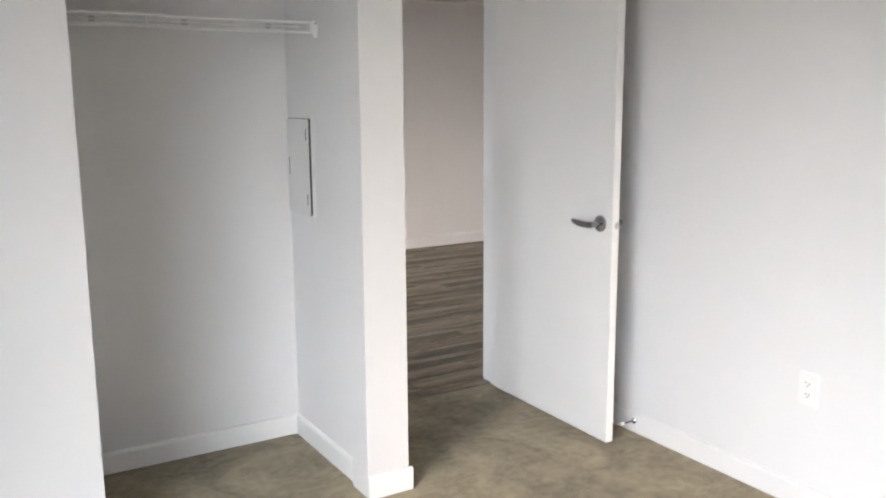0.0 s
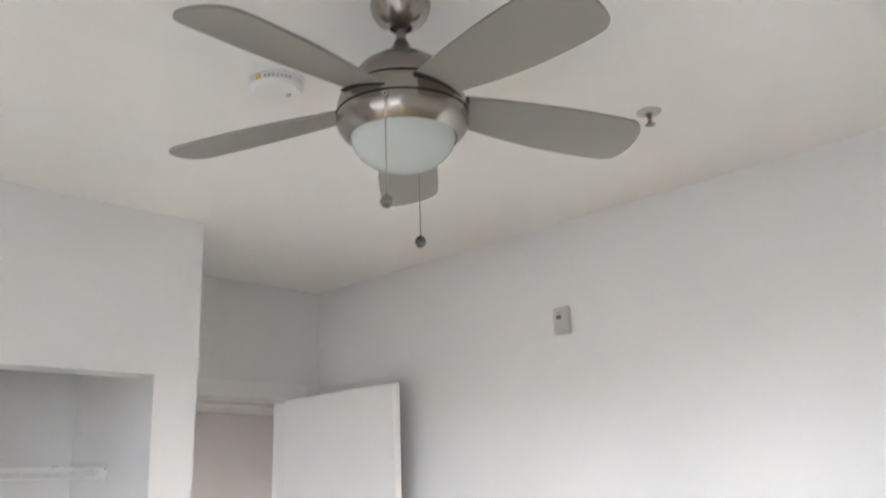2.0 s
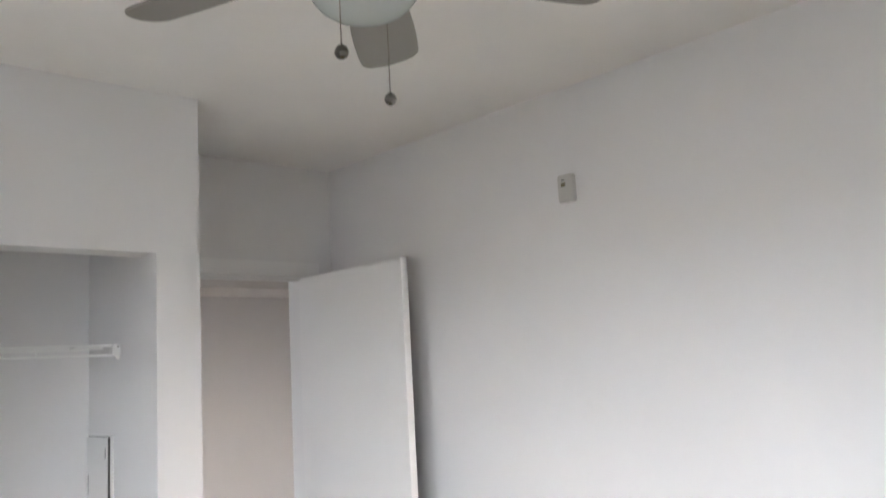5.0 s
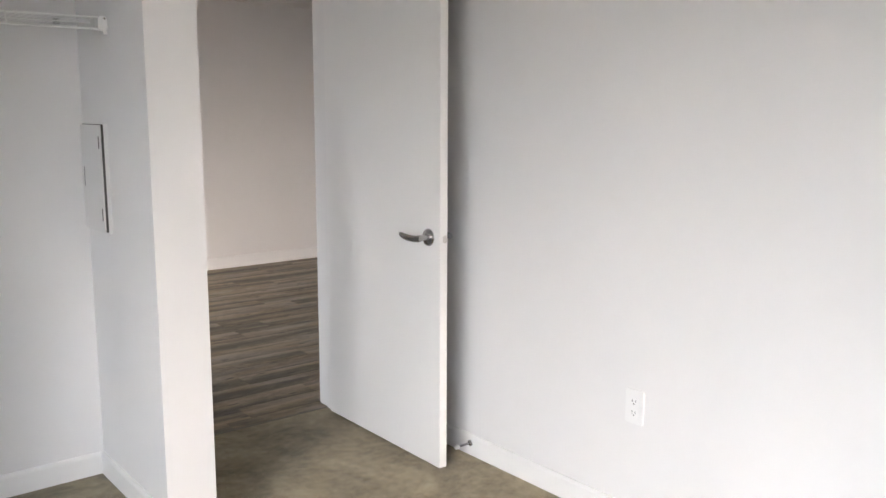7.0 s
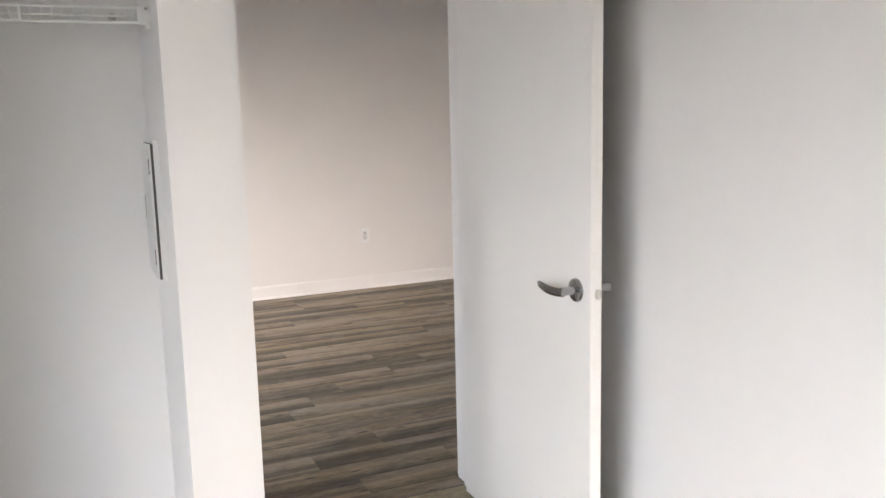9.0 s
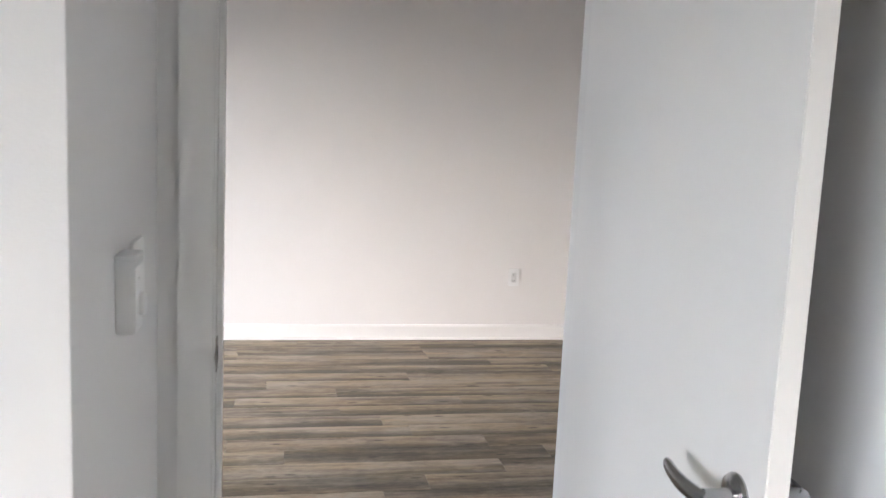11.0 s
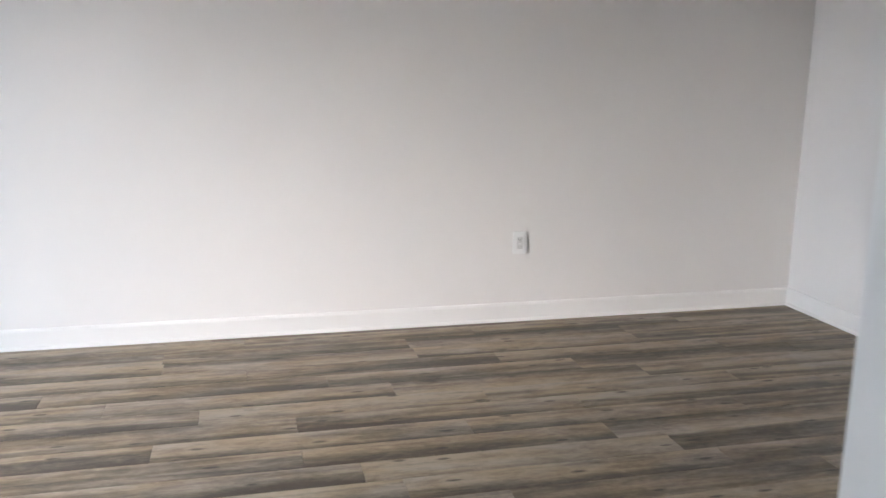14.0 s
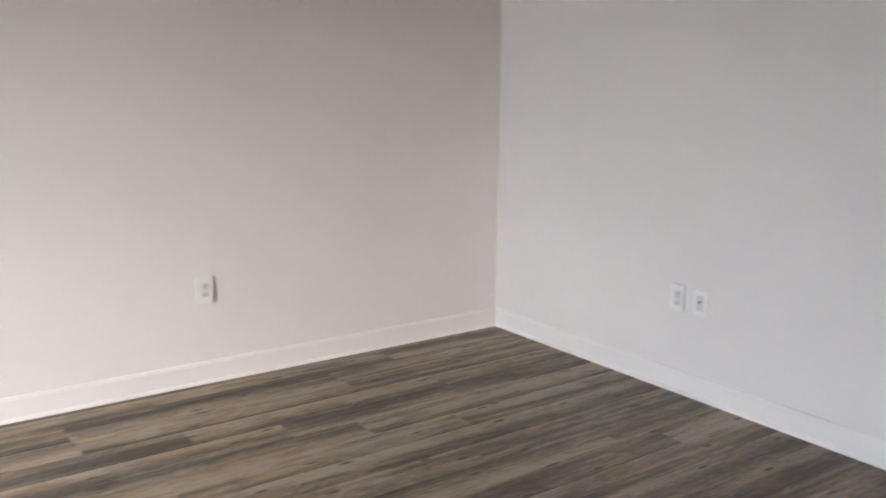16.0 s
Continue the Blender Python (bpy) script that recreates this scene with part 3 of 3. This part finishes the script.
def rounded_line(pts, n=4):
    """A smooth line through the points, in finer steps."""
    out = []
    for i in range(len(pts) - 1):
        p0, p1, p2, p3 = pts[max(i - 1, 0)], pts[i], pts[i + 1], pts[min(i + 2, len(pts) - 1)]
        for k in range(n):
            t = k / n
            out.append(tuple(0.5 * (2 * b + (c - a) * t + (2 * a - 5 * b + 4 * c - d) * t * t + (3 * b - a - 3 * c + d) * t ** 3)
                             for a, b, c, d in zip(p0, p1, p2, p3)))
    return out + [pts[-1]]


def ceiling_fan():
    ob = empty("ceiling_fan", pose(-1.565, -2.38, 0), "brushed nickel ceiling fan with five silver blades and an opal globe", "ceiling fan")
    part("canopy", lathe([(0.0, HB), (0.0645, HB), (0.066, HB - 0.005), (0.0645, HB - 0.018), (0.059, HB - 0.032), (0.049, HB - 0.046), (0.036, HB - 0.056), (0.026, HB - 0.0605), (0.0235, HB - 0.0605), (0.022, HB - 0.052), (0.0, HB - 0.052)], 56), NICKEL, ob, "brushed nickel canopy", True)
    part("hanger_ball", lathe([(0, 2.556), (0.016, 2.552), (0.0185, 2.545), (0.016, 2.538), (0.010, 2.534), (0, 2.534)], 28), BLACK, ob, "", True)
    part("downrod", lathe([(0.0105, 2.542), (0.0105, 2.48)], 24), NICKEL, ob, "", True)
    part("collar", lathe([(0.0000, 2.5064), (0.0135, 2.5064), (0.0176, 2.4982), (0.0270, 2.4795), (0.0353, 2.4670), (0.0000, 2.4670)], 40), NICKEL, ob, "", True)
    part("motor_dome", lathe([(0.0, 2.471), (0.035, 2.468), (0.062, 2.458), (0.089, 2.438), (0.106, 2.415), (0.114, 2.392), (0.114, 2.385), (0.0, 2.385)], 64), NICKEL, ob, "", True)
    part("dome_seam", lathe([(0.0, 2.386), (0.1105, 2.386), (0.1105, 2.379), (0.0, 2.379)], 64), BLACK, ob, "dark seam")
    part("motor_housing", lathe([(0.0, 2.380), (0.116, 2.380), (0.1265, 2.375), (0.1335, 2.363), (0.137, 2.348), (0.139, 2.333), (0.139, 2.331), (0.0, 2.331)], 64), NICKEL, ob, "", True)
    part("ring_seam", lathe([(0.0, 2.332), (0.1355, 2.332), (0.1355, 2.327), (0.0, 2.327)], 64), BLACK, ob, "dark seam")
    part("light_ring", lathe([(0.0, 2.328), (0.1375, 2.328), (0.139, 2.324), (0.1387, 2.315), (0.1335, 2.301), (0.1234, 2.2877), (0.1130, 2.2793), (0.1089, 2.2814), (0.1089, 2.2949), (0.0, 2.2949)], 64), NICKEL, ob, "brushed nickel light ring", True)
    part("globe", lathe([(0.1078, 2.2866), (0.1084, 2.2762), (0.1027, 2.2596), (0.0902, 2.2431), (0.0705, 2.2285), (0.0456, 2.2192), (0.0207, 2.2151), (0.0000, 2.2140)], 64), GLOBE, ob, "opal white glass globe", True)
    # blade outline: along x from the housing to the tip, one trailing corner rounded
    lead = [(0.105, 0.042), (0.16, 0.052), (0.24, 0.067), (0.33, 0.078), (0.42, 0.081), (0.490, 0.079), (0.517, 0.072), (0.531, 0.058)]
    tip = [(0.542, 0.028), (0.545, -0.005), (0.541, -0.035), (0.532, -0.055), (0.519, -0.066), (0.500, -0.0705)]
    trail = [(0.42, -0.072), (0.33, -0.069), (0.22, -0.060), (0.105, -0.046)]
    outline = rounded_line(lead + tip + trail)[::-1]
    for k in range(5):
        b = part("blade", prism(outline, -0.003, 0.003, None, 0.0012), BLADE, ob, "satin silver fan blade", False)
        b.matrix_local = pose(0, 0, 2.366, 0, 0, 45 + 72 * k) @ pose(0, 0, 0, -13, 4.0, 0)
        arc = [radians(45 + 72 * k + d) for d in range(-24, 25, 4)]
        part("blade_slot", tube([(0.1368 * math.cos(a), 0.1368 * math.sin(a), 2.3505 - 0.20 * 0.1368 * math.sin(a - radians(45 + 72 * k))) for a in arc], 0.0030, 8), BLACK, ob, "dark slot for a blade")
    # pull chains with a crystal ball each
    for x, y, top, ball in ((-0.118, -0.079, 2.315, 2.098), (0.118, 0.079, 2.315, 2.099)):
        bm = bmesh.new()
        n = 48
        for i in range(n):
            z = top - (top - ball) * i / n
            bmesh.ops.create_icosphere(bm, subdivisions=1, radius=0.0019, matrix=Matrix.Translation((x, y, z)))
        tube([(x, y, top), (x, y, ball)], 0.0008, 6, bm)
        ch = part("pull_chain", bm, NICKEL, ob, "fine beaded chain")
        part("ball", lathe([(0, ball + 0.014), (0.004, ball + 0.013), (0.0095, ball + 0.009), (0.0128, ball + 0.002), (0.0128, ball - 0.003), (0.0095, ball - 0.010), (0.004, ball - 0.0135), (0, ball - 0.014)], 10, None, pose(x, y, 0)), CRYSTAL, ch, "small faceted crystal ball")
    part("chain_grommet", lathe([(0.003, 0), (0.007, 0), (0.007, 0.005), (0.003, 0.005), (0.003, 0)], 16, None, Matrix.Translation((-0.1150, -0.0770, 2.317)) @ pose(0, 0, 0, 90, 0, -56)), CHROME, ob)

    # the lettering beside the chain, on the light ring
    curve = bpy.data.curves.new("fan_lettering", 'FONT')
    curve.body, curve.size, curve.extrude, curve.align_x = "FAN", 0.0085, 0.0002, 'CENTER'
    text = bpy.data.objects.new("fan_lettering", curve)
    me = bpy.data.meshes.new_from_object(text)
    bpy.data.objects.remove(text)
    me.materials.clear()
    me.materials.append(DARK)
    a = radians(232)
    lt = new("lettering", me)
    lt.parent = ob
    lt.matrix_local = pose(0.1400 * math.cos(a), 0.1400 * math.sin(a), 2.3265, 88, 0, math.degrees(a) + 90)
    lt["label"] = "small dark lettering FAN"


ceiling_fan()

# ---- closet ----


def wire_shelf():
    x0, x1 = XCL - 0.02, XS - 0.004
    yf, zt, zb = -0.318, 1.697, 1.660
    ob = empty("wire_shelf", pose(0, 0, 0), "white vinyl-coated wire closet shelf on wall clips", "shelf")
    part("front_rail", tube([(x0, yf, zt), (x1 - 0.01, yf, zt)], 0.0036, 8), WIRE, ob, "", True)
    part("lower_rail", tube([(x0, yf - 0.004, zb), (x1 - 0.01, yf - 0.004, zb)], 0.0036, 8), WIRE, ob, "", True)
    for y in (-0.012, -0.165):
        part("cross_rail", tube([(x0, y, zt - 0.004), (x1, y, zt - 0.004)], 0.0028, 8), WIRE, ob, "", True)
    x = -1.842 - 0.304
    while x < x1 - 0.02:
        if x > x0:
            part("upright", tube([(x, yf - 0.002, zt), (x, yf - 0.005, zb)], 0.0032, 8), WIRE, ob, "", True)
        x += 0.304
    n = int((x1 - x0) / 0.0254)
    bm = bmesh.new()
    for i in range(n):
        xx = x0 + 0.012 + i * 0.0254
        tube([(xx, -0.006, zt + 0.001), (xx, yf, zt + 0.001)], 0.0006, 6, bm)
    tagged(part("deck_wire", bm, WIRE, ob), kind="stuff")
    for xx in (-1.957, -1.631, -1.305):
        c = part("wall_clip", box(xx - 0.010, xx + 0.010, -0.014, 0.0, zt - 0.003, zt + 0.019, 0.002), GREYP, ob, "small grey wall clip")
        part("clip_screw", lathe([(0, 0), (0.004, 0), (0.003, 0.003), (0, 0.003)], 10, None, pose(xx, -0.014, zt + 0.012, 90, 0, 0)), STRIKE, c)
    e = part("end_bracket", box(x1 - 0.026, x1 + 0.004, yf - 0.022, yf + 0.022, zb - 0.004, zt + 0.004, 0.005), PLASTIC, ob, "white plastic end bracket")
    part("screw", lathe([(0, 0), (0.004, 0), (0.003, 0.003), (0, 0.003)], 10, None, pose(x1 - 0.006, yf - 0.022, zt - 0.004, 90, 0, 0)), STRIKE, e)
    part("screw_tab", prism([(x1 - 0.010, yf - 0.012), (x1 + 0.004, yf - 0.012), (x1 + 0.004, yf + 0.010), (x1 - 0.004, yf + 0.010)], zb - 0.016, zb - 0.004), PLASTIC, e)
    return ob


wire_shelf()


def breaker_panel():
    ob = empty("breaker_panel", pose(XS, -0.152, 1.161, *EAST), "grey-white electrical panel cover in the closet", "electrical panel")
    w, h = 0.232, 0.388
    part("frame", prism(round_rect(w, h, 0.006), 0, 0.012, None, 0.002), PANELP, ob)
    # shade between frame and door, drawn as a dark sheet
    part("reveal_shade", prism(round_rect(w - 0.014, h - 0.014, 0.004), 0.010, 0.0145), DARK, ob, "dark sheet giving the gap round the panel door its shade")
    d = part("panel_door", prism(round_rect(w - 0.019, h - 0.019, 0.004), 0.0140, 0.0235, None, 0.002), PANELP, ob)
    part("latch", box(-w / 2 + 0.016, -w / 2 + 0.030, -0.035, 0.035, 0.0225, 0.028, 0.0015), PANELP, d)
    # the recess by the latch is a dark strip that carries its shade
    part("latch_shade", box(-w / 2 + 0.030, -w / 2 + 0.034, -0.036, 0.036, 0.0230, 0.0242), DARK, d, "dark strip giving the recess beside the latch its shade")
    # the cover's shadow along its near edge, drawn as a dark strip
    part("side_shadow", box(w / 2 - 0.0105, w / 2 - 0.0035, -h / 2 + 0.008, h / 2 - 0.008, 0.0115, 0.0185), DARK, ob, "dark strip for the cover's side shadow")
    for s in (1, -1):
        part("hinge", box(w / 2 - 0.025, w / 2 - 0.019, s * 0.125 - 0.022, s * 0.125 + 0.022, 0.0230, 0.0252, 0.001), DARK, ob, "dark hinge slot")
    return ob


breaker_panel()

# ---- alcove ----
WEST = (90, 0, 90)       # on a wall that faces +x


def dimmer_switch():
    ob = empty("light_switch", pose(XSR, -0.267, 1.142, *WEST), "white two-gang rocker switch plate beside the door", "light switch")
    part("cover_plate", prism(round_rect(0.116, 0.122, 0.012), 0, 0.007, None, 0.002), PLASTIC, ob)
    for s in (-1, 1):
        r = part("rocker", prism([(x + s * 0.023, y) for x, y in round_rect(0.033, 0.066, 0.002)], 0.004, 0.0095, None, 0.001), PLASTIC, ob)
        for k in (-1, 1):
            part("gap", box(s * 0.023 - 0.017, s * 0.023 + 0.017, k * 0.034 - 0.001, k * 0.034 + 0.001, 0.0052, 0.0066), DARK, r)
            part("screw", lathe([(0, 0.005), (0.0028, 0.005), (0.0024, 0.007), (0, 0.0072)], 10, None, pose(s * 0.023, k * 0.048, 0)), PLASTIC, r)
    return ob


def thermostat():
    ob = empty("thermostat", pose(XSR, -0.418, 1.138, *WEST), "white boxy wall thermostat with a round dial", "thermostat")
    part("housing", box(-0.033, 0.033, -0.060, 0.058, 0, 0.030, 0.003), PLASTIC, ob)
    part("lid", box(-0.035, 0.035, 0.058, 0.064, 0, 0.033, 0.0015), PLASTIC, ob)
    for i in range(7):
        part("vent_fin", box(-0.030 + i * 0.009, -0.0265 + i * 0.009, 0.046, 0.058, 0.029, 0.0325, 0.0005), PLASTIC, ob)
    part("dial", lathe([(0, 0.029), (0.019, 0.029), (0.0185, 0.037), (0.016, 0.039), (0, 0.039)], 36, None, pose(0.010, -0.018, 0)), PLASTIC, ob, "round white dial", True)
    part("indicator", box(-0.003, 0.003, 0.022, 0.026, 0.0295, 0.0305), GREYP, ob)
    return ob


dimmer_switch()
thermostat()

# ---- planks of the living room floor ----
PW, PL = 0.148, 1.172
JOINTS = {-10: -0.30, 0: -0.347, 1: -0.54, 2: 0.11, 3: -0.54, 4: -0.91, 5: -0.11, 6: -0.377, 7: 0.451, 8: 0.08, 10: -0.728}
PLANK_MESH = {}


def plank_mesh(x0, x1, y0, y1):
    key = (round(x1 - x0, 3), round(y1 - y0, 3))
    if key not in PLANK_MESH:
        w, d = (x1 - x0) / 2 - 0.0004, (y1 - y0) / 2 - 0.0004
        c = 0.0011
        bm = bmesh.new()
        lo = [bm.verts.new(p) for p in ((-w, -d, -0.0045), (w, -d, -0.0045), (w, d, -0.0045), (-w, d, -0.0045))]
        md = [bm.verts.new(p) for p in ((-w, -d, -0.0009), (w, -d, -0.0009), (w, d, -0.0009), (-w, d, -0.0009))]
        hi = [bm.verts.new(p) for p in ((-w + c, -d + c, 0), (w - c, -d + c, 0), (w - c, d - c, 0), (-w + c, d - c, 0))]
        bm.faces.new(hi)
        for a, b in ((lo, md), (md, hi)):
            for i in range(4):
                bm.faces.new((a[i], a[(i + 1) % 4], b[(i + 1) % 4], b[i]))
        me = bpy.data.meshes.new("plank")
        bm.to_mesh(me)
        bm.free()
        me.materials.append(PLANK)
        PLANK_MESH[key] = me
    return PLANK_MESH[key]


def lay_plank(x0, x1, y0, y1):
    ob = new("plank", plank_mesh(x0, x1, y0, y1))
    ob.parent = floor_living
    ob.location = ((x0 + x1) / 2, (y0 + y1) / 2, 0.0005)


rng = random.Random(11)
for row in range(-14, 12):
    ya, yb = 2.103 + PW * row, 2.103 + PW * (row + 1)
    ya, yb = max(ya, 0.09), min(yb, YF)
    if yb - ya < 0.02:
        continue
    joint = JOINTS.get(row, rng.uniform(0, PL))
    left, right = XW, XR2
    if yb < Y_LIV + 0.03:
        left, right = JL, JR
    x = joint - PL * math.ceil((joint - left) / PL)
    while x < right:
        a, b = max(x, left), min(x + PL, right)
        if b - a > 0.02:
            lay_plank(a, b, ya, yb)
        x += PL
